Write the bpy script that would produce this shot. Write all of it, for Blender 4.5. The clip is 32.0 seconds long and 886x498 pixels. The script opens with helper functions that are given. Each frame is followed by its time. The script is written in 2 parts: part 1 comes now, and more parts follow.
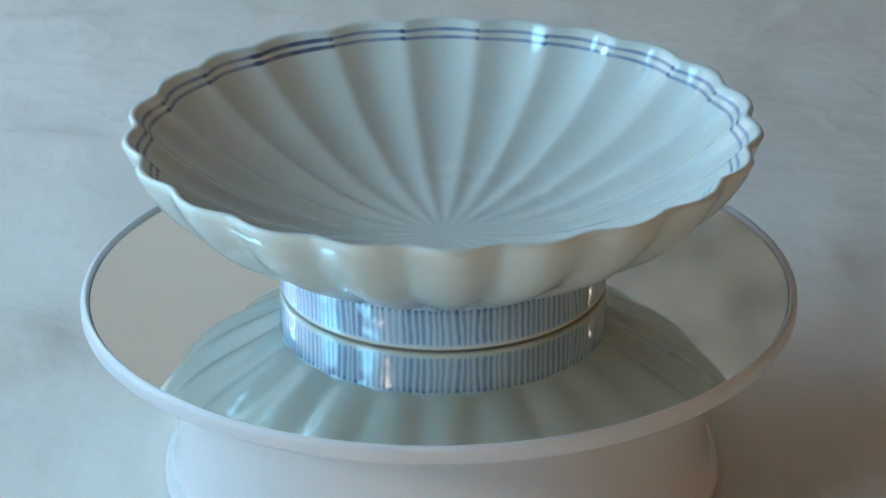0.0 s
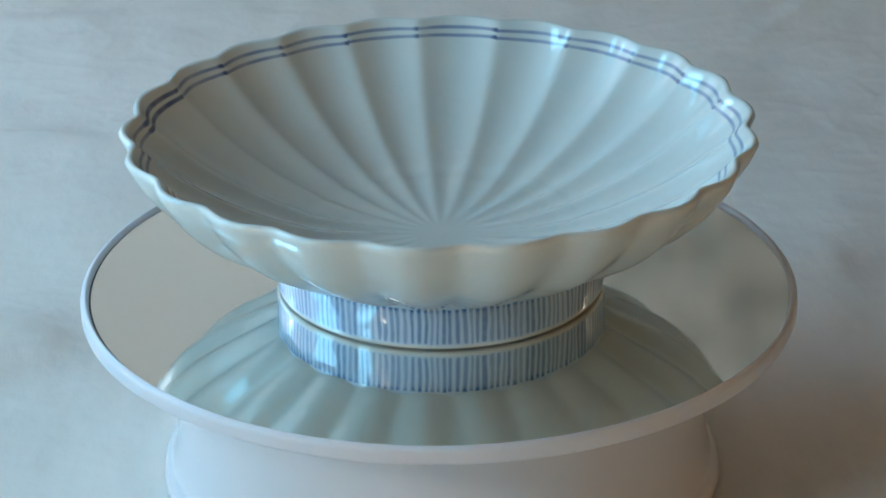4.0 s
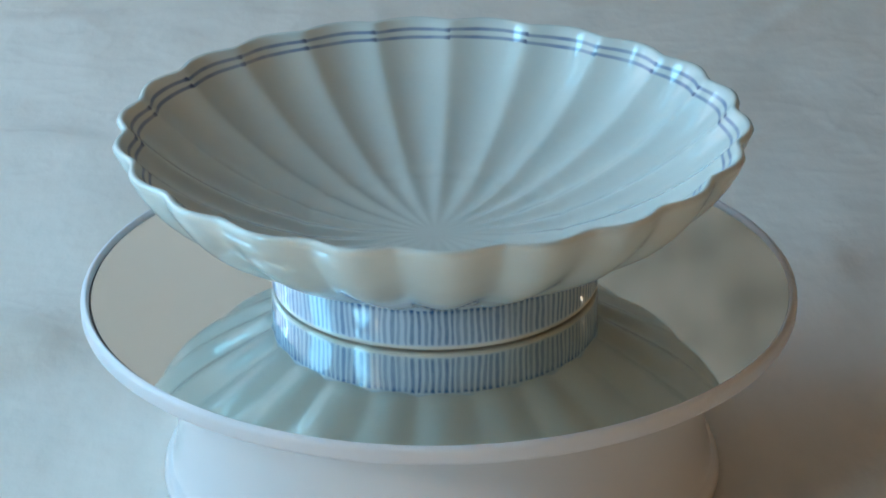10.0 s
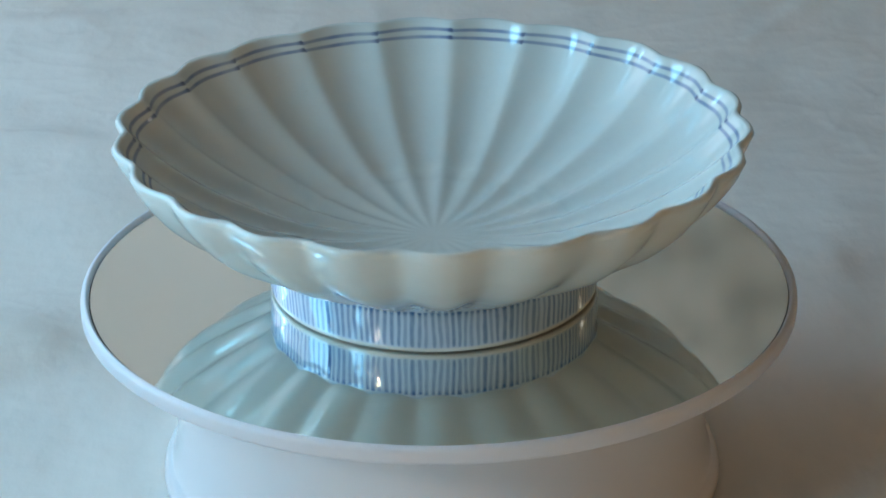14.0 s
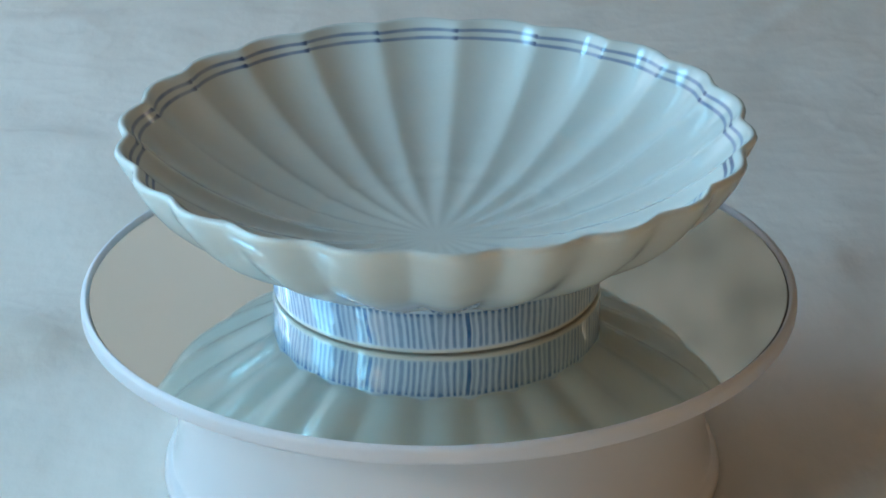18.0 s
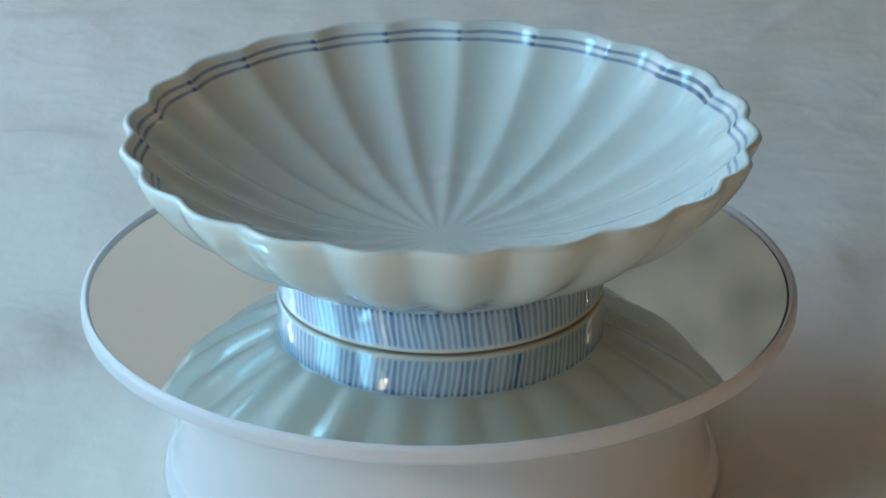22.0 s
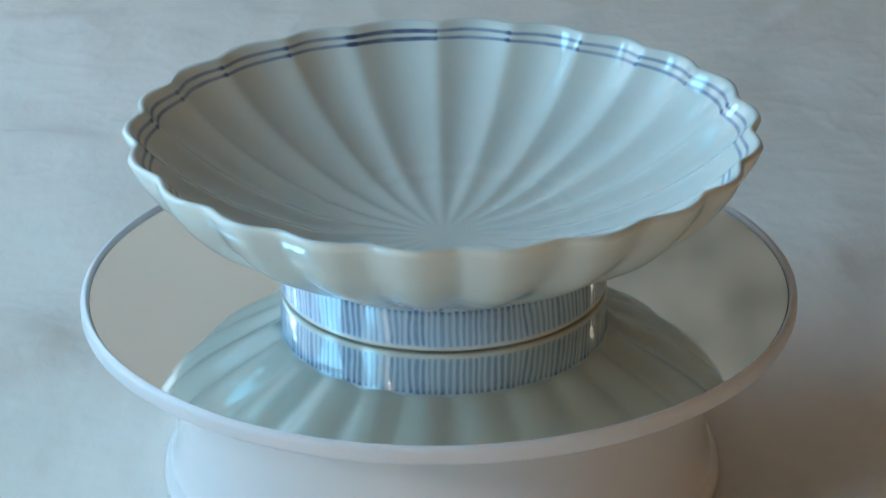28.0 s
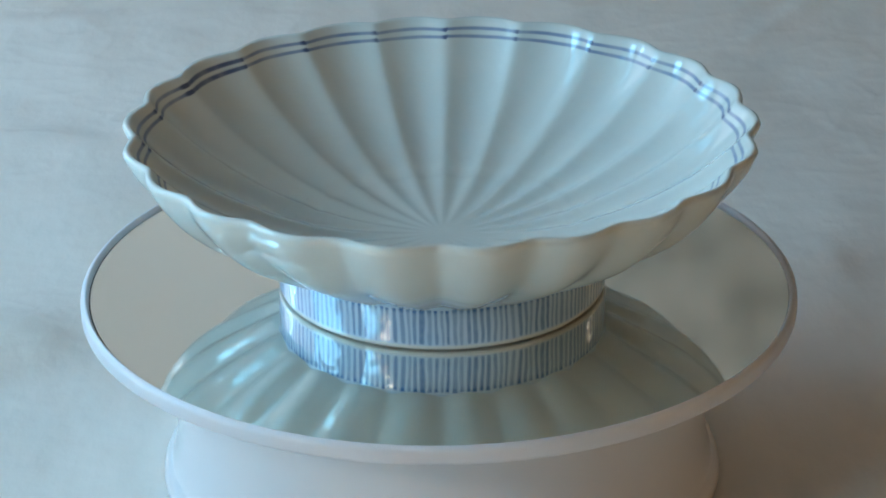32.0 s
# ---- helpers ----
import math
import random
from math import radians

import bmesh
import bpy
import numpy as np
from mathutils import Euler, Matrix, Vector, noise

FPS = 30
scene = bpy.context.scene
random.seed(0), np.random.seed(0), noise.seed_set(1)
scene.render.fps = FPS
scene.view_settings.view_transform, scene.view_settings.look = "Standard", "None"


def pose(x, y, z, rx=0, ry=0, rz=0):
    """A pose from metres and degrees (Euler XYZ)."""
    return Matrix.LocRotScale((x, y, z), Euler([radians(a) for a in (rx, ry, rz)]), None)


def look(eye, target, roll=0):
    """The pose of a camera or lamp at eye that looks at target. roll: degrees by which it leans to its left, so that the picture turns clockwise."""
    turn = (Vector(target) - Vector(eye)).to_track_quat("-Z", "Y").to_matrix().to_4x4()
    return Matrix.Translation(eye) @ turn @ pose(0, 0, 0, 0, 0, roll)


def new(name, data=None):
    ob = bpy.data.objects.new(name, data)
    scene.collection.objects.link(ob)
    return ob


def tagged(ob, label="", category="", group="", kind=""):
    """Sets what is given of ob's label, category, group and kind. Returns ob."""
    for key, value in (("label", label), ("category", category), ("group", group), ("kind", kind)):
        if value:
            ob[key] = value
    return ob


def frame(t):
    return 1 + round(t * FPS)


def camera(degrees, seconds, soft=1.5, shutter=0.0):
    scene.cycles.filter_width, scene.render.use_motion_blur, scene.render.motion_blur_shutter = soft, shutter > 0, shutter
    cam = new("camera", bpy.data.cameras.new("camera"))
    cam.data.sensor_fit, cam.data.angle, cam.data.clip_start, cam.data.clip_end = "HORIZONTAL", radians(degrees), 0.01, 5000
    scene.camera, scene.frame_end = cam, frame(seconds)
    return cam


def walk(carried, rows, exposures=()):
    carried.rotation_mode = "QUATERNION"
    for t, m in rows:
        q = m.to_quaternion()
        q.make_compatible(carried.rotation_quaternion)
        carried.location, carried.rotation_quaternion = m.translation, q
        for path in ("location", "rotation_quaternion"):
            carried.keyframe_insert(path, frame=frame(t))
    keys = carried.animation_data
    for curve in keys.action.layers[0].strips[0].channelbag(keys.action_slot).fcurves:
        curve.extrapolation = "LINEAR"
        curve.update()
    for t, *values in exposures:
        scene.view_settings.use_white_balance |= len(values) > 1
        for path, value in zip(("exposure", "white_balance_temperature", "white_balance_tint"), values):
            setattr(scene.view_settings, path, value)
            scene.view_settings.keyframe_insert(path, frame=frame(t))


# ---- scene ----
# ---- camera ----
cam = camera(20.17, 32.0, soft=1.8)
EYE = (0.0, -0.6214, 0.2909)
YAW, PITCH, ROLL = radians(0.111), radians(24.449), -0.443
AIM = (EYE[0] + math.sin(YAW) * math.cos(PITCH), EYE[1] + math.cos(YAW) * math.cos(PITCH), EYE[2] - math.sin(PITCH))
EXPOSURE = -0.06
walk(cam, [(0.0, look(EYE, AIM, ROLL)), (32.0, look(EYE, AIM, ROLL))], exposures=[(0.0, EXPOSURE), (32.0, EXPOSURE)])

# ---- plan: metres, the turntable's axis is the origin, z = 0 is the mirror's face ----
TABLE_Z = -0.058
FLOOR_Z = TABLE_Z - 0.75
CEIL_Z = FLOOR_Z + 2.45
WALL_W, WALL_E, WALL_S, WALL_N = -0.38, 2.0, -1.25, 0.80
# the foot's middle leaves the axis a little
CENTRE = (0.0012, 0.0006)
# degrees turned after each second
TURN = [0.0, 10.4, 21.1, 32.2, 43.4, 54.8, 67.3, 80.5, 92.9, 104.7, 116.7, 129.0, 141.1, 153.2, 166.1, 178.8, 190.8,
        202.7, 214.5, 226.2, 238.3, 251.2, 264.2, 277.0, 289.4, 301.8, 313.6, 325.3, 337.2, 349.6, 360.9, 371.5, 382.0]

# ---- world and lights ----
world = bpy.data.worlds.new("sky")
scene.world = world
world.use_nodes = True
sky = world.node_tree.nodes.new("ShaderNodeTexSky")
sky.sky_type, sky.sun_disc = "NISHITA", False
sky.sun_elevation, sky.sun_rotation = radians(40), radians(120)
world.node_tree.links.new(sky.outputs[0], world.node_tree.nodes["Background"].inputs[0])
world.node_tree.nodes["Background"].inputs[1].default_value = 0.1


def window_light(name, x, y0, y1, z0, z1, watts, colour):
    """Skylight that enters through an opening of the west wall."""
    data = bpy.data.lights.new(name, "AREA")
    data.shape, data.size, data.size_y = "RECTANGLE", z1 - z0, y1 - y0
    data.energy, data.color = watts, colour
    ob = new(name, data)
    ob.matrix_world = Matrix.Translation((x, (y0 + y1) / 2, (z0 + z1) / 2)) @ pose(0, 0, 0, 0, -90, 0)
    return ob


# openings of the west wall: y from, y to, z from, z to
WIDE = (-0.145, 0.66, 0.045, 0.60)
SLIT = (-0.445, -0.265, 0.045, 0.32)
UPPER = (-0.23, 0.115, 0.64, 0.87)
SKY_BLUE = (0.25, 0.655, 1.0)
SHEER_BLUE = (0.74, 0.84, 1.0)
# the wide window has two sheer blinds, with open sky beside, above and between them
window_light("window_light_sheer", WALL_W - 0.09, 0.02, WIDE[1], WIDE[2], 0.43, 1.6, SHEER_BLUE)
window_light("window_light_side", WALL_W - 0.09, WIDE[0], 0.015, WIDE[2], 0.38, 1.9, SKY_BLUE)
window_light("window_light_top", WALL_W - 0.09, 0.02, 0.50, 0.475, 0.53, 0.34, SKY_BLUE)
window_light("window_light_corner", WALL_W - 0.086, 0.0, 0.19, 0.45, 0.55, 0.80, SKY_BLUE)
window_light("window_light_seam", WALL_W - 0.086, 0.32, 0.35, 0.10, 0.40, 0.75, SKY_BLUE)
window_light("window_light_slit", WALL_W - 0.09, -0.58, -0.285, SLIT[2], 0.40, 5.4, SKY_BLUE)
window_light("window_light_upper", WALL_W - 0.09, UPPER[0], UPPER[1], UPPER[2], UPPER[3] + 0.08, 0.25, SHEER_BLUE)
LAMP_WARM = (1.0, 0.78, 0.47)
GLOBE_GLOW, FILL_GLOW, TUBE_GLOW = 110.0, 1.6, 5.0


# ---- materials ----
class Net:
    """A short way to write node materials."""

    def __init__(self, name):
        self.mat = bpy.data.materials.new(name)
        self.mat.use_nodes = True
        self.tree = self.mat.node_tree
        self.bsdf = self.tree.nodes["Principled BSDF"]

    def node(self, kind, **values):
        n = self.tree.nodes.new(kind)
        for key, value in values.items():
            self.put(n.inputs[key.replace("_", " ")], value)
        return n

    def put(self, socket, value):
        if isinstance(value, bpy.types.NodeSocket):
            self.tree.links.new(value, socket)
        else:
            socket.default_value = value

    def math(self, op, a, b=0.0, c=0.0):
        n = self.tree.nodes.new("ShaderNodeMath")
        n.operation = op
        for i, value in enumerate((a, b, c)):
            self.put(n.inputs[i], value)
        return n.outputs[0]

    def ramp(self, value, lo, hi, out0=0.0, out1=1.0):
        n = self.tree.nodes.new("ShaderNodeMapRange")
        n.interpolation_type = "SMOOTHSTEP"
        for i, v in enumerate((value, lo, hi, out0, out1)):
            self.put(n.inputs[i], v)
        return n.outputs[0]

    def noise(self, vector, scale, detail=3.0, rough=0.5):
        n = self.node("ShaderNodeTexNoise", Scale=scale, Detail=detail, Roughness=rough)
        self.put(n.inputs["Vector"], vector)
        return n.outputs[0]

    def mix(self, fac, a, b):
        n = self.tree.nodes.new("ShaderNodeMix")
        n.data_type = "RGBA"
        for i, v in ((0, fac), (6, a), (7, b)):
            self.put(n.inputs[i], (*v, 1) if isinstance(v, tuple) and len(v) == 3 else v)
        return n.outputs[2]

    def vector(self, x, y, z=0.0):
        n = self.tree.nodes.new("ShaderNodeCombineXYZ")
        for i, v in enumerate((x, y, z)):
            self.put(n.inputs[i], v)
        return n.outputs[0]

    def coords(self, which="Object"):
        return self.tree.nodes.new("ShaderNodeTexCoord").outputs[which]

    def split(self, vector):
        n = self.tree.nodes.new("ShaderNodeSeparateXYZ")
        self.put(n.inputs[0], vector)
        return n.outputs

    def white(self, value):
        n = self.tree.nodes.new("ShaderNodeTexWhiteNoise")
        n.noise_dimensions = "1D"
        self.put(n.inputs["W"], value)
        return n.outputs[0]

    def bump(self, height, strength, distance):
        n = self.node("ShaderNodeBump", Strength=strength, Distance=distance)
        self.put(n.inputs["Height"], height)
        self.put(self.bsdf.inputs["Normal"], n.outputs[0])

    def set(self, colour=None, rough=None, metal=None, **more):
        for key, v in (("Base Color", colour), ("Roughness", rough), ("Metallic", metal)):
            if v is not None:
                self.put(self.bsdf.inputs[key], (*v, 1) if isinstance(v, tuple) and len(v) == 3 else v)
        for key, v in more.items():
            self.put(self.bsdf.inputs[key.replace("_", " ")], v)
        return self.mat


GLAZE = (0.645, 0.678, 0.632)
COBALT = (0.04, 0.10, 0.27)
COBALT_DARK = (0.015, 0.035, 0.12)


def glaze_colour(n, where):
    """White porcelain with a faint blue-green cast that drifts over the piece."""
    drift = n.noise(where, 22.0, 2.0)
    base = n.mix(n.ramp(drift, 0.3, 0.7), GLAZE, (0.67, 0.698, 0.648))
    specks = n.ramp(n.noise(where, 900.0, 1.0), 0.74, 0.80)
    return n.mix(n.math("MULTIPLY", specks, 0.12), base, (0.35, 0.32, 0.27))


def make_body_glaze():
    """u counts petals, v is millimetres from the lip down the inside."""
    n = Net("porcelain_with_blue_lines")
    where = n.coords("Object")
    u, v, _ = n.split(n.coords("UV"))
    petal, along = n.math("FLOOR", u), n.math("FRACT", u)
    wob = n.math("MULTIPLY", n.math("SUBTRACT", n.noise(n.vector(u, 0.0), 1.3, 2.0), 0.5), 0.75)
    step = n.math("MULTIPLY", n.math("SUBTRACT", n.white(petal), 0.5), 0.35)
    vv = n.math("ADD", n.math("ADD", v, wob), step)
    blob = n.math("MAXIMUM", n.ramp(along, 0.0, 0.10, 1.0, 0.0), n.ramp(along, 0.97, 1.0, 0.0, 0.6))
    # one petal was lined with a full brush and ends in a pooled dot
    heavy = n.math("COMPARE", petal, 7.0, 0.4)
    dot = n.ramp(n.math("ABSOLUTE", n.math("SUBTRACT", u, 8.03)), 0.03, 0.14, 1.0, 0.0)
    blob = n.math("MAXIMUM", blob, n.math("MAXIMUM", n.math("MULTIPLY", heavy, 0.75), n.math("MULTIPLY", dot, 1.25)))
    fade = n.ramp(n.noise(n.vector(u, 7.0), 3.1, 3.0), 0.3, 0.75, 0.72, 1.05)
    total = None
    for centre in (3.6, 5.95):
        half = n.math("ADD", n.math("MULTIPLY", blob, 0.20), 0.52)
        gap = n.math("ABSOLUTE", n.math("SUBTRACT", vv, centre))
        inside = n.ramp(n.math("SUBTRACT", gap, half), -0.34, 0.28, 1.0, 0.0)
        total = inside if total is None else n.math("MAXIMUM", total, inside)
    ink = n.math("MULTIPLY", total, n.math("ADD", n.math("MULTIPLY", fade, 0.72), n.math("MULTIPLY", blob, 0.25)))
    ink = n.math("MINIMUM", ink, 0.90)
    colour = n.mix(ink, glaze_colour(n, where), n.mix(blob, COBALT, COBALT_DARK))
    n.bump(n.math("ADD", n.noise(where, 60.0, 2.0), n.math("MULTIPLY", n.noise(where, 420.0, 1.0), 0.10)), 0.11, 0.002)
    return n.set(colour, 0.035, IOR=1.52)


def make_foot_glaze():
    """u counts brush strokes round the foot, v is millimetres above its base."""
    n = Net("porcelain_with_blue_strokes")
    where = n.coords("Object")
    u, v, _ = n.split(n.coords("UV"))
    lean = n.math("MULTIPLY", n.math("SUBTRACT", n.noise(n.vector(n.math("MULTIPLY", u, 0.22), n.math("MULTIPLY", v, 0.05)), 1.0, 2.0), 0.5), 1.5)
    # on one side of the foot the strokes lean
    side_on = n.ramp(n.math("COSINE", n.math("MULTIPLY", n.math("SUBTRACT", u, 0.5), 2 * math.pi / 162)), 0.45, 0.95, 0.12, 0.85)
    tilt = n.math("MULTIPLY", n.math("DIVIDE", n.math("SUBTRACT", v, 5.5), 11.0), side_on)
    uu = n.math("ADD", n.math("ADD", u, lean), tilt)
    stroke, across = n.math("FLOOR", uu), n.math("FRACT", uu)
    r1, r2, r3 = n.white(stroke), n.white(n.math("ADD", stroke, 400.0)), n.white(n.math("ADD", stroke, 900.0))
    centre = n.math("ADD", 0.5, n.math("MULTIPLY", n.math("SUBTRACT", r2, 0.5), 0.16))
    half = n.math("ADD", 0.235, n.math("MULTIPLY", r1, 0.09))
    half = n.math("ADD", half, n.ramp(v, 10.0, 11.3, 0.0, 0.05))
    half = n.math("MULTIPLY", half, n.ramp(v, 0.5, 2.2, 0.55, 1.0))
    side = n.ramp(n.math("SUBTRACT", n.math("ABSOLUTE", n.math("SUBTRACT", across, centre)), half), -0.19, 0.17, 1.0, 0.0)
    low = n.math("ADD", 0.75, n.math("MULTIPLY", r3, 0.5))
    foot = n.ramp(v, n.math("SUBTRACT", low, 0.3), n.math("ADD", low, 0.5))
    head = n.ramp(v, n.math("ADD", 10.9, n.math("MULTIPLY", r1, 0.4)), n.math("ADD", 11.25, n.math("MULTIPLY", r1, 0.4)), 1.0, 0.0)
    pool = n.ramp(v, 9.6, 11.2, 0.0, 0.36)
    strength = n.math("ADD", n.math("ADD", 0.56, pool), n.math("MULTIPLY", n.math("SUBTRACT", r3, 0.5), 0.30))
    # a few strokes were laid on with a full brush
    strong = n.math("COMPARE", stroke, 14.0, 0.4)
    strong = n.math("MAXIMUM", strong, n.math("COMPARE", stroke, 29.0, 0.4))
    strength = n.math("MINIMUM", n.math("ADD", strength, n.math("MULTIPLY", strong, 0.30)), 0.95)
    side = n.math("MAXIMUM", side, n.math("MULTIPLY", strong, n.ramp(n.math("ABSOLUTE", n.math("SUBTRACT", across, centre)), 0.26, 0.42, 1.0, 0.0)))
    wash = n.ramp(n.noise(n.vector(u, n.math("MULTIPLY", v, 0.25)), 1.7, 3.0), 0.25, 0.75, 0.85, 1.08)
    ink = n.math("MULTIPLY", n.math("MULTIPLY", n.math("MULTIPLY", side, foot), n.math("MULTIPLY", head, strength)), wash)
    # paler ticks on the fillet paint in the glossy body's reflection of the strokes
    ink = n.math("MAXIMUM", ink, n.math("MULTIPLY", n.math("MULTIPLY", side, 0.34), n.ramp(v, 12.1, 12.3)))
    # bluish between the strokes: a thin wash, deepened to stand for blue daylight
    tint = n.mix(n.math("MULTIPLY", n.ramp(v, 0.4, 1.4), 0.70), glaze_colour(n, where), (0.37, 0.57, 0.75))
    colour = n.mix(ink, tint, (0.022, 0.115, 0.30))
    bare = n.ramp(v, -0.35, -0.1, 1.0, 0.0)
    colour = n.mix(n.math("MULTIPLY", bare, 0.5), colour, (0.42, 0.33, 0.25))
    n.bump(n.math("ADD", n.noise(where, 85.0, 2.0), n.math("MULTIPLY", n.noise(where, 330.0, 1.0), 0.16)), 0.26, 0.002)
    return n.set(colour, n.math("ADD", 0.035, n.math("MULTIPLY", bare, 0.5)), IOR=1.5)


def make_white_plastic(name, colour, rough):
    n = Net(name)
    where = n.coords("Object")
    smear = n.ramp(n.noise(where, 9.0, 4.0), 0.3, 0.7, -0.04, 0.05)
    n.bump(n.noise(where, 1500.0, 2.0), 0.05, 0.0005)
    return n.set(n.mix(n.ramp(n.noise(where, 30.0, 3.0), 0.35, 0.8, 0.0, 0.3), colour, tuple(c * 0.94 for c in colour)), n.math("ADD", rough, smear), IOR=1.46)


def make_mirror():
    n = Net("mirror_glass")
    where = n.coords("Object")
    dust = n.ramp(n.noise(where, 700.0, 2.0), 0.70, 0.80, 0.0, 0.06)
    return n.set((0.945, 0.955, 0.945), n.math("ADD", 0.045, n.math("MULTIPLY", dust, 0.4)), 1.0)


def make_pane():
    """A clear thin pane: what lies below shows through, with a faint sheen."""
    n = Net("clear_glass")
    clear, gloss, both = (n.tree.nodes.new(k) for k in ("ShaderNodeBsdfTransparent", "ShaderNodeBsdfGlossy", "ShaderNodeMixShader"))
    n.put(clear.inputs["Color"], (0.985, 0.99, 0.985, 1))
    n.put(gloss.inputs["Roughness"], n.ramp(n.noise(n.coords("Object"), 14.0, 3.0), 0.3, 0.7, 0.01, 0.05))
    n.put(both.inputs[0], 0.012)
    n.put(both.inputs[1], clear.outputs[0])
    n.put(both.inputs[2], gloss.outputs[0])
    n.put(n.tree.nodes["Material Output"].inputs["Surface"], both.outputs[0])
    return n.mat


def make_paper():
    n = Net("white_sheet_paper")
    where = n.coords("Object")
    sx, sy, sz = n.split(where)
    cloud = n.ramp(n.noise(where, 5.0, 4.0), 0.3, 0.75)
    fibre = n.noise(where, 260.0, 4.0, 0.65)
    colour = n.mix(n.math("MULTIPLY", cloud, 0.5), (0.81, 0.75, 0.675), (0.72, 0.665, 0.60))
    long = n.vector(sx, n.math("MULTIPLY", sy, 0.45), sz)
    blotch = n.ramp(n.noise(long, 42.0, 5.0), 0.42, 0.68, 0.0, 0.5)
    colour = n.mix(blotch, colour, (0.68, 0.62, 0.55))
    n.bump(n.math("ADD", n.math("MULTIPLY", fibre, 0.16), n.math("ADD", n.math("MULTIPLY", n.noise(where, 24.0, 3.0), 2.0), n.math("MULTIPLY", n.noise(long, 70.0, 4.0, 0.55), 1.1))), 0.24, 0.003)
    return n.set(colour, 0.62)


def make_plain(name, a, b, scale, rough, bump=0.1):
    n = Net(name)
    where = n.coords("Object")
    n.bump(n.noise(where, scale * 12, 3.0), bump, 0.003)
    return n.set(n.mix(n.ramp(n.noise(where, scale, 4.0), 0.3, 0.7), a, b), rough)


def make_wood():
    n = Net("oiled_wood")
    where = n.coords("Object")
    x, y, z = n.split(where)
    grain = n.noise(n.vector(n.math("MULTIPLY", x, 1.5), n.math("MULTIPLY", y, 22.0), n.math("MULTIPLY", z, 22.0)), 2.0, 5.0)
    n.bump(grain, 0.15, 0.002)
    return n.set(n.mix(n.ramp(grain, 0.3, 0.7), (0.23, 0.13, 0.07), (0.34, 0.21, 0.12)), 0.45)


def make_glow(name, colour, strength):
    n = Net(name)
    n.put(n.bsdf.inputs["Emission Color"], (*colour, 1))
    return n.set((0.8, 0.8, 0.8), 0.4, Emission_Strength=strength)


BODY_GLAZE, FOOT_GLAZE = make_body_glaze(), make_foot_glaze()
PLATTER_WHITE = make_white_plastic("platter_white_plastic", (0.71, 0.69, 0.705), 0.42)
BASE_WHITE = make_white_plastic("base_white_plastic", (0.70, 0.675, 0.675), 0.15)
GAP_BLACK = make_plain("black_gap", (0.02, 0.02, 0.02), (0.03, 0.03, 0.03), 40.0, 0.6)
GAP_SHADE_GREY = make_plain("grey_gap_shade", (0.10, 0.09, 0.09), (0.14, 0.12, 0.12), 40.0, 0.6)
MIRROR, PANE, PAPER, WOOD = make_mirror(), make_pane(), make_paper(), make_wood()
WALL_PAINT = make_plain("beige_wall_paint", (0.62, 0.51, 0.40), (0.70, 0.59, 0.47), 2.0, 0.75)
CEIL_WOOD = make_plain("brown_ceiling_boards", (0.24, 0.21, 0.18), (0.29, 0.25, 0.215), 1.5, 0.7)
# the north wall's two tones hold the window light's falloff, beside their own textures
PLASTER = make_plain("mottled_beige_dimmed_plaster", (0.35, 0.305, 0.245), (0.62, 0.535, 0.44), 24.0, 0.8, 0.04)
CREAM_LIT = make_plain("smooth_cream_lit_half", (0.84, 0.74, 0.64), (0.88, 0.78, 0.68), 3.0, 0.7, 0.04)
FLOOR_WOOD = make_plain("brown_floor_boards", (0.20, 0.12, 0.07), (0.28, 0.18, 0.10), 3.0, 0.45)
GLOBE, FILL_SHADE = make_glow("glowing_opal_glass", (1.0, 0.84, 0.64), GLOBE_GLOW), make_glow("fill_lamp_shade", LAMP_WARM, FILL_GLOW)
# glow of the added fill light that warms the east wall
BRIGHT_FILL_SHADE = make_glow("bright_fill_lamp_shade", LAMP_WARM, 7.2)
TUBE = make_glow("glowing_opal_tube", (1.0, 0.86, 0.66), TUBE_GLOW)
BRASS = make_plain("brushed_brass", (0.45, 0.33, 0.16), (0.52, 0.39, 0.20), 20.0, 0.35)
FRAME_PAINT = make_plain("white_window_paint", (0.70, 0.69, 0.66), (0.75, 0.74, 0.71), 6.0, 0.4)


# ---- building helpers ----
def mesh_object(name, bm, material, parent=None, smooth=False):
    data = bpy.data.meshes.new(name)
    bm.normal_update()
    bm.to_mesh(data)
    bm.free()
    for poly in data.polygons:
        poly.use_smooth = smooth
    data.materials.append(material)
    ob = new(name, data)
    ob.parent = parent
    return ob


def part(name, bm, material, parent, label="", smooth=False):
    ob = mesh_object(name, bm, material, parent, smooth)
    return tagged(ob, label) if label else ob


def box(bm, x0, x1, y0, y1, z0, z1, bevel=0.0):
    made = bmesh.ops.create_cube(bm, size=1.0)["verts"]
    for vert in made:
        vert.co = Vector(((x0 + x1) / 2 + vert.co.x * (x1 - x0), (y0 + y1) / 2 + vert.co.y * (y1 - y0), (z0 + z1) / 2 + vert.co.z * (z1 - z0)))
    if bevel:
        edges = {e for vert in made for e in vert.link_edges}
        bmesh.ops.bevel(bm, geom=list(edges), offset=bevel, segments=2, affect="EDGES", profile=0.5)
    return bm


def cube(*size, bevel=0.0):
    return box(bmesh.new(), *size, bevel=bevel)


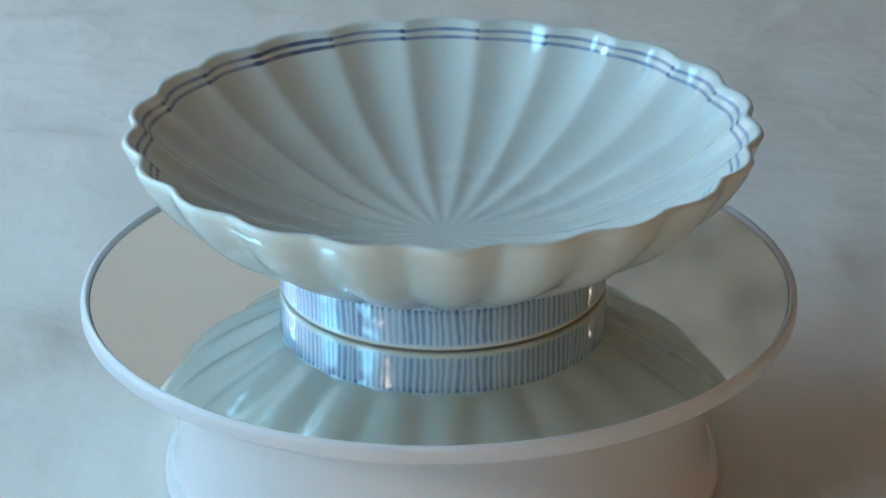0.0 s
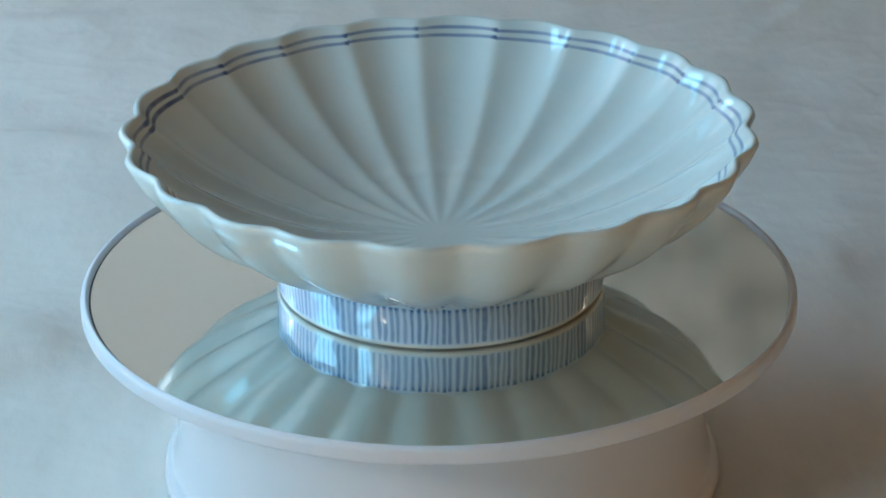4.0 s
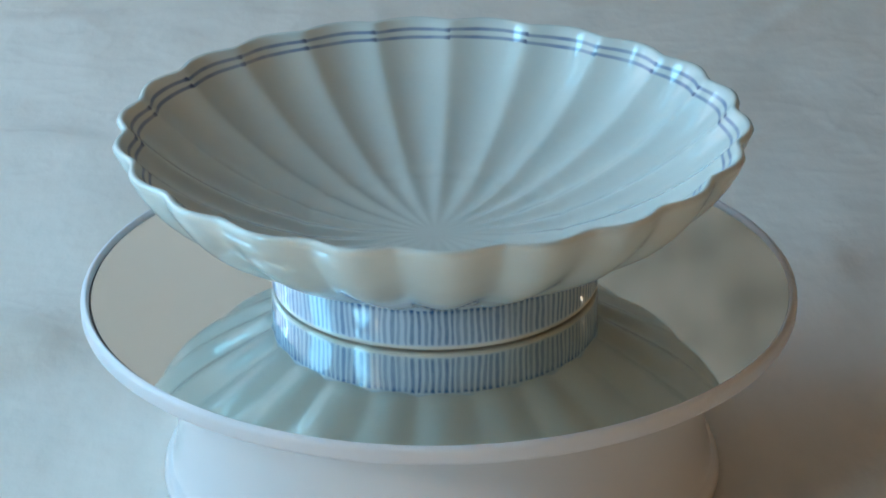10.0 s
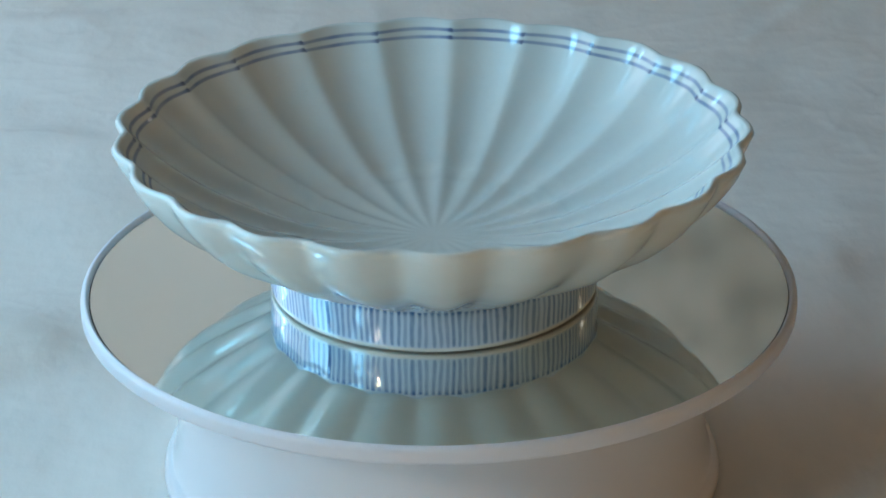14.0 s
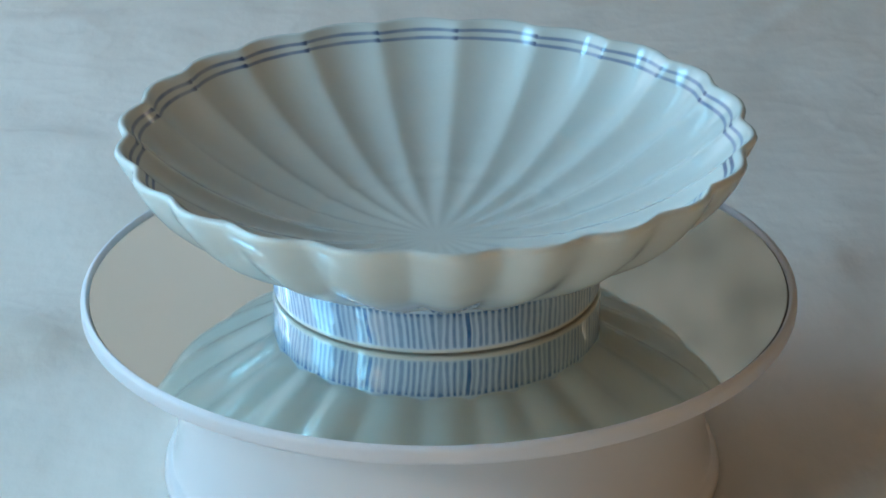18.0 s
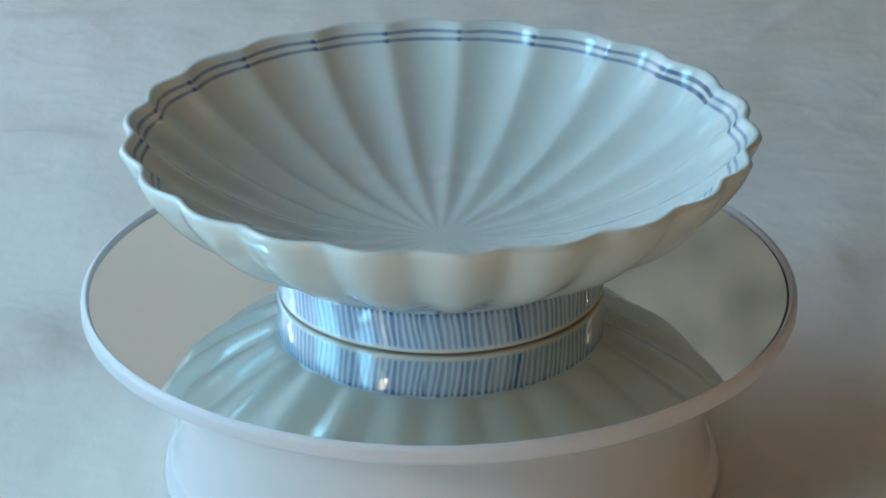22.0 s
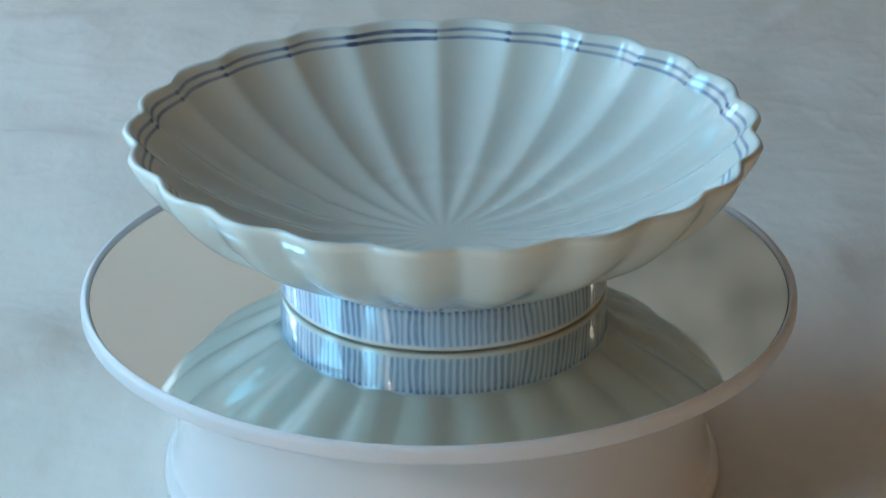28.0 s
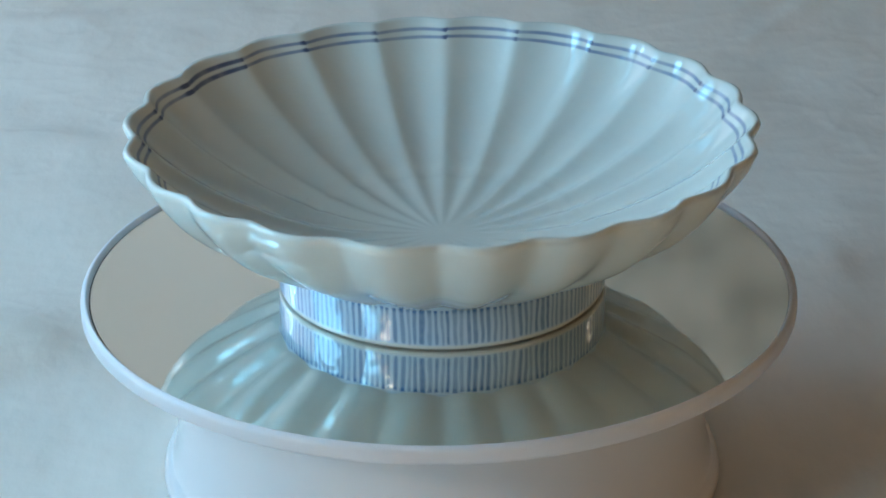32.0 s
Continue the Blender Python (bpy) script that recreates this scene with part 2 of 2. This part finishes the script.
def lathe(profile, steps, closed=False):
    """A turned form: profile of (radius, height) from top to bottom; a radius of 0 closes it."""
    bm = bmesh.new()
    rings = []
    for r, z in profile:
        if r <= 1e-9:
            rings.append([bm.verts.new((0, 0, z))])
        else:
            rings.append([bm.verts.new((r * math.cos(2 * math.pi * i / steps), r * math.sin(2 * math.pi * i / steps), z)) for i in range(steps)])
    pairs = list(zip(rings, rings[1:])) + ([(rings[-1], rings[0])] if closed else [])
    for a, b in pairs:
        for i in range(steps):
            j = (i + 1) % steps
            if len(a) == 1:
                bm.faces.new((a[0], b[i], b[j]))
            elif len(b) == 1:
                bm.faces.new((a[i], b[0], a[j]))
            else:
                bm.faces.new((a[i], b[i], b[j], a[j]))
    bmesh.ops.recalc_face_normals(bm, faces=bm.faces)
    return bm


def spline(points, count):
    """Points spread evenly along a smooth curve through the given ones."""
    pts = [np.array(q, float) for q in points]
    pts = [2 * pts[0] - pts[1]] + pts + [2 * pts[-1] - pts[-2]]
    dense = []
    for a, b, c, d in zip(pts, pts[1:], pts[2:], pts[3:]):
        for s in np.linspace(0, 1, 20, endpoint=False):
            dense.append(0.5 * (2 * b + (c - a) * s + (2 * a - 5 * b + 4 * c - d) * s ** 2 + (3 * b - a - 3 * c + d) * s ** 3))
    dense.append(pts[-2])
    dense = np.array(dense)
    run = np.concatenate([[0], np.cumsum(np.linalg.norm(np.diff(dense, axis=0), axis=1))])
    at = np.linspace(0, run[-1], count)
    return [(float(np.interp(s, run, dense[:, 0])), float(np.interp(s, run, dense[:, 1]))) for s in at]


# ---- the room ----
def build_room():
    t = 0.11
    tagged(mesh_object("floor", cube(WALL_W - t, WALL_E + t, WALL_S - t, WALL_N + t, FLOOR_Z - 0.1, FLOOR_Z), FLOOR_WOOD), "brown wooden floor of the room", "floor", kind="structure")
    tagged(mesh_object("ceiling", cube(WALL_W - t, WALL_E + t, WALL_S - t, WALL_N + t, CEIL_Z, CEIL_Z + 0.1), CEIL_WOOD), "greyish brown wooden ceiling of the room", "ceiling", kind="structure")
    # west half paler, east half darker: light from the windows put in their colours
    tagged(mesh_object("wall_north_west", cube(WALL_W, 0.0, WALL_N, WALL_N + t, FLOOR_Z, CEIL_Z), CREAM_LIT), "smooth cream wall, made paler to stand for window light", "wall", kind="structure")
    tagged(mesh_object("wall_north_east", cube(0.0, WALL_E, WALL_N, WALL_N + t, FLOOR_Z, CEIL_Z), PLASTER), "mottled greyish beige plaster wall, toned darker for light falling off", "wall", kind="structure")
    # the unseen south and east walls are added close by to bounce light
    tagged(mesh_object("wall_south", cube(WALL_W, WALL_E, WALL_S - t, WALL_S, FLOOR_Z, CEIL_Z), WALL_PAINT), "unseen plain beige wall, set near to bounce light to the front", "wall", kind="structure")
    tagged(mesh_object("wall_east", cube(WALL_E, WALL_E + t, WALL_S - t, WALL_N + t, FLOOR_Z, CEIL_Z), WALL_PAINT), "unseen plain beige wall, set near to bounce warm light westward", "wall", kind="structure")
    bm = bmesh.new()
    x0, x1 = WALL_W - t, WALL_W
    low = WIDE[2]
    box(bm, x0, x1, WALL_S - t, WALL_N + t, FLOOR_Z, low)
    for y0, y1 in ((WALL_S - t, SLIT[0]), (WIDE[1], WALL_N + t)):
        box(bm, x0, x1, y0, y1, low, CEIL_Z)
    box(bm, x0, x1, SLIT[1], WIDE[0], low, UPPER[2])
    box(bm, x0, x1, SLIT[0], SLIT[1], SLIT[3], CEIL_Z)
    box(bm, x0, x1, WIDE[0], WIDE[1], WIDE[3], UPPER[2])
    for y0, y1 in ((UPPER[1], WIDE[1]), (SLIT[1], UPPER[0])):
        box(bm, x0, x1, y0, y1, UPPER[2], CEIL_Z)
    box(bm, x0, x1, UPPER[0], UPPER[1], UPPER[3], CEIL_Z)
    tagged(mesh_object("wall_west", bm, WALL_PAINT), "beige painted wall with three window openings", "wall", kind="structure")


def build_window(name, opening):
    y0, y1, z0, z1 = opening
    thing = tagged(new(name), "white painted window that lets in bluish daylight", "window", kind="structure")
    thing.location = (WALL_W - 0.05, (y0 + y1) / 2, z0)
    w, h, f = (y1 - y0) / 2, z1 - z0, 0.024
    for a, b, c, d in ((-w, w, 0, f), (-w, w, h - f, h), (-w, -w + f, f, h - f), (w - f, w, f, h - f)):
        part("window_frame", cube(-0.03, 0.03, a, b, c, d, bevel=0.004), FRAME_PAINT, thing)
    part("window_sill", cube(0.0, 0.07, -w - 0.04, w + 0.04, -0.03, -0.002, bevel=0.006), FRAME_PAINT, thing)


def build_pendant(x, y, z, r, tall, glow, text):
    """A lamp on a cord: a globe, or a slim tube where it is drawn out tall."""
    thing = tagged(new("pendant_lamp"), text, "lamp", "hanging lamps")
    thing.location = (x, y, CEIL_Z)
    drop = z - CEIL_Z
    part("canopy", lathe([(0.0, 0.0), (0.045, 0.0), (0.045, -0.012), (0.012, -0.028), (0.0, -0.028)], 40), BRASS, thing, smooth=True)
    part("cord", lathe([(0.0, -0.027), (0.0025, -0.027), (0.0025, drop + tall + 0.03), (0.0, drop + tall + 0.03)], 12), GAP_BLACK, thing)
    part("socket", lathe([(0.0, drop + tall + 0.035), (0.012, drop + tall + 0.033), (0.02, drop + tall - 0.006), (0.0, drop + tall - 0.006)], 32), BRASS, thing, smooth=True)
    bulb = [(r * math.sin(math.pi * i / 24), drop + tall * math.cos(math.pi * i / 24)) for i in range(25)]
    bulb[0], bulb[-1] = (0.0, drop + tall), (0.0, drop - tall)
    part("globe", lathe(bulb, 40), glow, thing, "glowing opal glass", smooth=True)


def build_floor_lamp(x, y, low, high, r, text, glow=FILL_SHADE):
    thing = tagged(new("floor_lamp"), text, "lamp", "floor lamps")
    thing.location = (x, y, FLOOR_Z)
    part("base_plate", lathe([(0.0, 0.03), (0.10, 0.026), (0.13, 0.012), (0.13, 0.0), (0.0, 0.0)], 48), BRASS, thing, smooth=True)
    part("pole", lathe([(0.0, low + 0.05), (0.009, low + 0.05), (0.009, 0.029), (0.0, 0.029)], 16), BRASS, thing)
    part("shade", lathe([(r - 0.005, high), (r, low), (r - 0.003, low), (r - 0.008, high)], 48, closed=True), glow, thing, "glowing cloth shade", smooth=True)


def build_table():
    thing = tagged(new("table"), "wooden table covered with a white sheet", "table")
    thing.location = (0.495, 0.10, FLOOR_Z)
    top = TABLE_Z - 0.006 - FLOOR_Z
    part("tabletop", cube(-0.85, 0.85, -0.62, 0.62, top - 0.035, top, bevel=0.006), WOOD, thing)
    for x in (-0.78, 0.78):
        for y in (-0.55, 0.55):
            part("leg", cube(x - 0.035, x + 0.035, y - 0.035, y + 0.035, 0, top - 0.035, bevel=0.005), WOOD, thing)
    for y in (-0.55, 0.55):
        part("apron", cube(-0.745, 0.745, y - 0.012, y + 0.012, top - 0.12, top - 0.036), WOOD, thing)


# folds of the sheet: from x, y, to x, y, half width, height
FOLDS = [(-0.24, 0.217, -0.10, 0.222, 0.019, 0.0050), (-0.20, 0.050, -0.105, 0.064, 0.022, 0.0080), (-0.16, 0.012, -0.118, 0.052, 0.006, 0.0012),
         (-0.22, 0.33, -0.06, 0.37, 0.030, 0.0040), (0.122, 0.325, 0.165, 0.385, 0.007, 0.0010), (0.1465, 0.2538, 0.1465, 0.2404, 0.0020, 0.00022), (0.1465, 0.2404, 0.1495, 0.2291, 0.0020, 0.00022), (0.1495, 0.2291, 0.1551, 0.2268, 0.0020, 0.00022), (0.1551, 0.2268, 0.1578, 0.2060, 0.0020, 0.00022), (0.1578, 0.2060, 0.1639, 0.1996, 0.0020, 0.00022),
         (0.128, 0.128, 0.133, 0.098, 0.005, 0.0007), (0.10, 0.150, 0.19, 0.158, 0.012, 0.0010), (0.11, 0.112, 0.20, 0.132, 0.010, 0.0010)]


def sheet_height(x, y):
    """Soft folds and a few creases of the sheet, none of them under the turntable."""
    h = 0.003 * noise.noise(Vector((x * 4.0, y * 7.0, 0.3))) + 0.0013 * noise.noise(Vector((x * 9.0 + y * 8.0, y * 26.0 - x * 5.0, 4.0)))
    warp = 0.25 * noise.noise(Vector((x * 11.0, y * 11.0, 5.0)))
    ridge = 1 - abs(noise.noise(Vector((x * 10.0 + warp, y * 17.0 + x * 6.0 + warp, 9.0))))
    ridge2 = 1 - abs(noise.noise(Vector((x * 23.0 - y * 13.0, y * 25.0 + warp * 2, 12.0))))
    ridge3 = 1 - abs(noise.noise(Vector((x * 30.0 + y * 16.0 + warp * 3, y * 44.0 - x * 12.0, 21.0))))
    h += 0.00018 * ridge ** 14 + 0.00030 * ridge2 ** 14 + 0.00036 * ridge3 ** 10 * (0.6 + noise.noise(Vector((x * 6.0, y * 6.0, 31.0))))
    for x0, y0, x1, y1, half, height in FOLDS:
        dx, dy = x1 - x0, y1 - y0
        s = ((x - x0) * dx + (y - 0.009 - y0) * dy) / (dx * dx + dy * dy)
        t = min(1.0, max(0.0, s))
        d = math.hypot(x - x0 - t * dx, y - 0.009 - y0 - t * dy)
        if d < 3 * half:
            h += 1.35 * height * math.exp(-(d / half) ** 2) * (0.55 + 0.9 * t * (1 - t) + 0.25 * noise.noise(Vector((x * 40, y * 40, 2.0))))
    d = math.hypot(x, y)
    return max(0.0, h + 0.004) * min(1.0, max(0.0, (d - 0.085) / 0.06))


def build_sheet():
    bm = bmesh.new()
    # a finer mesh round the turntable, where the creases are sharp
    xs = [-0.37 + 0.10 * i / 15 for i in range(15)] + [-0.27 + 0.54 * i / 420 for i in range(420)] + [0.27 + 0.65 * i / 60 for i in range(61)]
    ys = [-0.45 + 0.33 * i / 30 for i in range(30)] + [-0.12 + 0.58 * i / 400 for i in range(400)] + [0.46 + 0.25 * i / 30 for i in range(31)]
    nx, ny = len(xs) - 1, len(ys) - 1
    grid = [[bm.verts.new((x, y, sheet_height(x, y))) for x in xs] for y in ys]
    for j in range(ny):
        for i in range(nx):
            bm.faces.new((grid[j][i], grid[j][i + 1], grid[j + 1][i + 1], grid[j + 1][i]))
    ob = tagged(mesh_object("sheet", bm, PAPER, smooth=True), "white softly creased paper sheet spread over the table", "sheet")
    ob.location = (0, 0, TABLE_Z)
    mod = ob.modifiers.new("thickness", "SOLIDIFY")
    mod.thickness, mod.offset = 0.001, -1.0


# ---- the turntable ----
MIRROR_R, PLATE_R = 0.0960, 0.0980


def build_turntable():
    thing = tagged(new("turntable"), "round white plastic display turntable with a mirror top", "turntable")
    thing.location = (0, 0, TABLE_Z)
    up = -TABLE_Z
    wall = [(0.0, up - 0.0052), (0.0690, up - 0.0052), (0.0724, up - 0.0062), (0.0733, up - 0.009), (0.0735, up - 0.020), (0.0737, up - 0.034), (0.0740, up - 0.0400), (0.0746, up - 0.0455), (0.0753, up - 0.0490), (0.0759, up - 0.0510)]
    foot = [(0.07604, up - 0.0513), (0.0764, up - 0.0517), (0.0771, up - 0.0523), (0.0779, up - 0.0533), (0.0784, up - 0.0546), (0.0786, up - 0.0560), (0.0784, up - 0.0572), (0.0778, 0.0006), (0.0, 0.0006)]
    base = part("base", lathe(wall + foot, 160), BASE_WHITE, thing, "glossy white plastic base with a rounded foot", smooth=True)
    base.location = (0.0004, 0, 0)
    rim = [(0.0, -0.0030), (MIRROR_R - 0.0002, -0.0030), (MIRROR_R - 0.0002, -0.0008), (MIRROR_R - 0.0001, -0.0006), (MIRROR_R + 0.0003, 0.0002), (MIRROR_R + 0.0007, 0.0005), (PLATE_R - 0.0010, 0.0003), (PLATE_R - 0.0005, 0.0000),
           (PLATE_R - 0.0001, -0.0006), (PLATE_R, -0.0012), (PLATE_R, -0.0036), (PLATE_R - 0.0002, -0.0042), (PLATE_R - 0.0007, -0.0044), (0.0, -0.0044)]
    platter = part("platter", lathe(rim, 200), PLATTER_WHITE, thing, "white plastic rim round the mirror", smooth=True)
    platter.location = (0, 0, up)
    # the mirror sits a little off the platter's middle, so that its dark gap is uneven
    off, r = (0.00004, -0.0003, 0.0), MIRROR_R - 0.00056
    mirror = part("mirror", lathe([(0.0, -0.0009), (r, -0.0009), (r, -0.0011), (0.0, -0.0011)], 200), MIRROR, platter, "round flat mirror with a thin dark edge")
    cover = part("glass_cover", lathe([(0.0, -0.00071), (r, -0.00071), (r, -0.00078), (0.0, -0.00078)], 200), PANE, platter, "clear glass face of the mirror")
    cover.visible_shadow = False
    mirror.location = cover.location = off
    # a dark ring on the gap's floor gives its shade as colour
    ring = [(MIRROR_R - 0.004, -0.0013), (MIRROR_R - 0.00022, -0.0013), (MIRROR_R - 0.00022, -0.0029), (MIRROR_R - 0.004, -0.0029)]
    part("gap_shade_ring", lathe(ring, 200, closed=True), GAP_SHADE_GREY, platter, "thin dark ring that stands for shade in the gap round the mirror")
    return thing, platter


# ---- the bowl ----
PETALS = 22
PHASE = 1.08
# degrees by which the petals' borders leave even spacing
UNEVEN = [0.2, 0.0, 0.0, 0.8, 0.0, -1.1, -1.3, -1.7, 0.0, -1.0, 0.1, 0.0, -0.5, -0.7, 0.4, 1.1, 0.9, 0.3, 0.0, 0.5, 1.2, 1.0]
INNER = [(0.0, 0.0128), (0.012, 0.0131), (0.024, 0.0143), (0.034, 0.0166), (0.046, 0.0208), (0.058, 0.0267), (0.068, 0.0332), (0.0760, 0.0400), (0.0804, 0.0448)]
LIP = [(0.0811, 0.0457), (0.0819, 0.0461), (0.0828, 0.0457)]
OUTER = [(0.0832, 0.0449), (0.0810, 0.0400), (0.0760, 0.0333), (0.0690, 0.0266), (0.0610, 0.0211), (0.0538, 0.0168), (0.0482, 0.0136), (0.0453, 0.0119)]
FLUTE = 0.0022


def flute(s, soft):
    """How far a petal bulges outward at s = 0..1 across it; soft rounds the border between petals."""
    def rounded(d):
        return math.sqrt(d * d + soft * soft) - soft

    d = rounded(0.5 - abs(s - 0.5)) / rounded(0.5)
    return d * (2 - d)


def build_bowl():
    thing = tagged(new("footed_bowl"), "white porcelain chrysanthemum bowl with blue rim lines, on a mirror", "bowl")
    inner, outer = spline(INNER, 44), spline(OUTER, 34)
    profile = inner + LIP + outer + [(0.0405, 0.0103), (0.0, 0.0100)]
    count, lip_at = len(profile), len(inner) + 1
    run = [0.0]
    for a, b in zip(profile, profile[1:]):
        run.append(run[-1] + math.dist(a, b))
    normals = []
    for i, (r, z) in enumerate(profile):
        a, b = profile[max(i - 1, 0)], profile[min(i + 1, count - 1)]
        dr, dz = b[0] - a[0], b[1] - a[1]
        if i > lip_at:
            dr, dz = -dr, -dz
        length = math.hypot(dr, dz)
        nr, nz = dz / length, -dr / length
        # near the lip the petals bulge straight outward
        blend = min(1.0, abs(run[i] - run[lip_at]) / 0.016)
        nr, nz = nr * blend + 1 - blend, nz * blend
        normals.append((nr, nz))
    across = 32
    borders = [PHASE + k * 360 / PETALS + UNEVEN[k] for k in range(PETALS)]
    borders.append(borders[0] + 360)
    bm = bmesh.new()
    uv = bm.loops.layers.uv.new("UVMap")
    columns, us = [], []
    for k in range(PETALS):
        for j in range(across):
            s = j / across
            angle = radians(borders[k] + (borders[k + 1] - borders[k]) * s)
            column = []
            for i, (r, z) in enumerate(profile):
                if i in (0, count - 1):
                    column.append(None)
                    continue
                gap = abs(run[i] - run[lip_at])
                near = max(0.0, 1 - gap / 0.012)
                if i <= lip_at:
                    soft = 0.10 + 0.40 * max(0.0, 1 - r / 0.045)
                    fade = min(1.0, max(0.0, (r - 0.004) / 0.025))
                else:
                    soft, fade = 0.17, 1.0
                depth = FLUTE * (1 + 0.15 * near * near) * fade * min(1.0, r / 0.082) ** 0.95 * flute(s, soft)
                if i > lip_at:
                    depth *= min(1.0, max(0.0, (r - 0.0440) / 0.002))
                nr, nz = normals[i]
                if i <= lip_at:
                    depth += 0.00045 * math.exp(-((r - 0.0352) / 0.0017) ** 2)
                rr, zz = r + nr * depth, z + nz * depth
                rr *= 1 + 0.0007 * math.cos(2 * angle)
                x, y = rr * math.cos(angle), rr * math.sin(angle)
                zz += (-0.0002 * x - 0.0030 * y + 0.0002 * math.sin(2 * angle)) * max(0.0, (zz - 0.012) / 0.034)
                # the body leans a little off its foot
                rise = max(0.0, (zz - 0.012) / 0.034)
                column.append(bm.verts.new((x + CENTRE[0] + 0.0001 * rise, y + CENTRE[1] + 0.00017 * rise, zz)))
            columns.append(column)
            us.append(k + s)
    top = bm.verts.new((CENTRE[0], CENTRE[1], profile[0][1]))
    low = bm.verts.new((CENTRE[0], CENTRE[1], profile[-1][1]))
    total = len(columns)
    for c in range(total):
        d = (c + 1) % total
        ua, ub = us[c], us[d] if d else float(PETALS)
        for i in range(count - 1):
            a, b, e, f = columns[c][i], columns[c][i + 1], columns[d][i + 1], columns[d][i]
            va, vb = 1000 * (run[lip_at] - run[i]), 1000 * (run[lip_at] - run[i + 1])
            if i == 0:
                face, coords = bm.faces.new((top, b, e)), ((ua, va), (ua, vb), (ub, vb))
            elif i == count - 2:
                face, coords = bm.faces.new((a, low, f)), ((ua, va), (ua, vb), (ub, va))
            else:
                face, coords = bm.faces.new((a, b, e, f)), ((ua, va), (ua, vb), (ub, vb), (ub, va))
            for loop, co in zip(face.loops, coords):
                loop[uv].uv = co
    bmesh.ops.recalc_face_normals(bm, faces=bm.faces)
    part("bowl_body", bm, BODY_GLAZE, thing, "fluted white porcelain body with two painted blue lines inside", smooth=True)
    # foot ring with its comb of strokes
    strokes, steps = 162, 324
    ring = spline([(0.0400, 0.0110), (0.0405, 0.0020), (0.0412, 0.0000)], 6) + spline([(0.0418, -0.0006), (0.0426, -0.0008), (0.0440, -0.0008), (0.0447, -0.0006), (0.04495, 0.0000), (0.04502, 0.0008), (0.04505, 0.0018), (0.0451, 0.0040), (0.0452, 0.0075), (0.04515, 0.0104), (0.0454, 0.0119), (0.0462, 0.0127), (0.0474, 0.0135)], 26)
    bm = bmesh.new()
    uv = bm.loops.layers.uv.new("UVMap")
    rows = [[bm.verts.new((r * math.cos(2 * math.pi * i / steps) + CENTRE[0], r * math.sin(2 * math.pi * i / steps) + CENTRE[1], z)) for i in range(steps)] for r, z in ring]
    for j in range(len(rows) - 1):
        for i in range(steps):
            k = (i + 1) % steps
            face = bm.faces.new((rows[j][i], rows[j][k], rows[j + 1][k], rows[j + 1][i]))
            for loop, (u, jj) in zip(face.loops, ((i, j), (i + 1, j), (i + 1, j + 1), (i, j + 1))):
                loop[uv].uv = (u * strokes / steps, 1000 * ring[jj][1] + 0.3 if ring[jj][0] > 0.0432 else 0.0)
    bmesh.ops.recalc_face_normals(bm, faces=bm.faces)
    part("foot_ring", bm, FOOT_GLAZE, thing, "ring foot painted with upright blue strokes", smooth=True)
    return thing


build_room()
build_window("window_1", WIDE)
build_window("window_2", SLIT)
build_window("window_3", UPPER)
build_pendant(-0.327, -0.414, 0.27, 0.0167, 0.0167, GLOBE, "lit warm glass globe lamp hanging on a cord")
build_pendant(1.00, 0.20, 1.26, 0.009, 0.20, TUBE, "lit slim glass tube lamp hanging on a cord")
build_floor_lamp(1.05, 0.66, 1.25, 1.66, 0.014, "lit slim floor lamp with a pale cloth shade", TUBE)
# added fill: a warm glow behind the camera for the bowl's front
build_floor_lamp(-0.15, -1.03, 0.50, 0.92, 0.165, "added warm fill light behind the camera, in the form of a floor lamp")
# added fill, hidden below the tabletop: it warms the east side by bounce
build_floor_lamp(1.68, -0.50, 0.30, 0.66, 0.17, "added warm fill light below table height, in the form of a floor lamp", BRIGHT_FILL_SHADE)
build_table()
build_sheet()
turntable, platter = build_turntable()
bowl = build_bowl()


def motions():
    walk(platter, [(float(t), pose(0, 0, -TABLE_Z, 0, 0, a)) for t, a in enumerate(TURN)])
    walk(bowl, [(float(t), pose(0, 0, 0.0001, 0, 0, a)) for t, a in enumerate(TURN)])


motions()
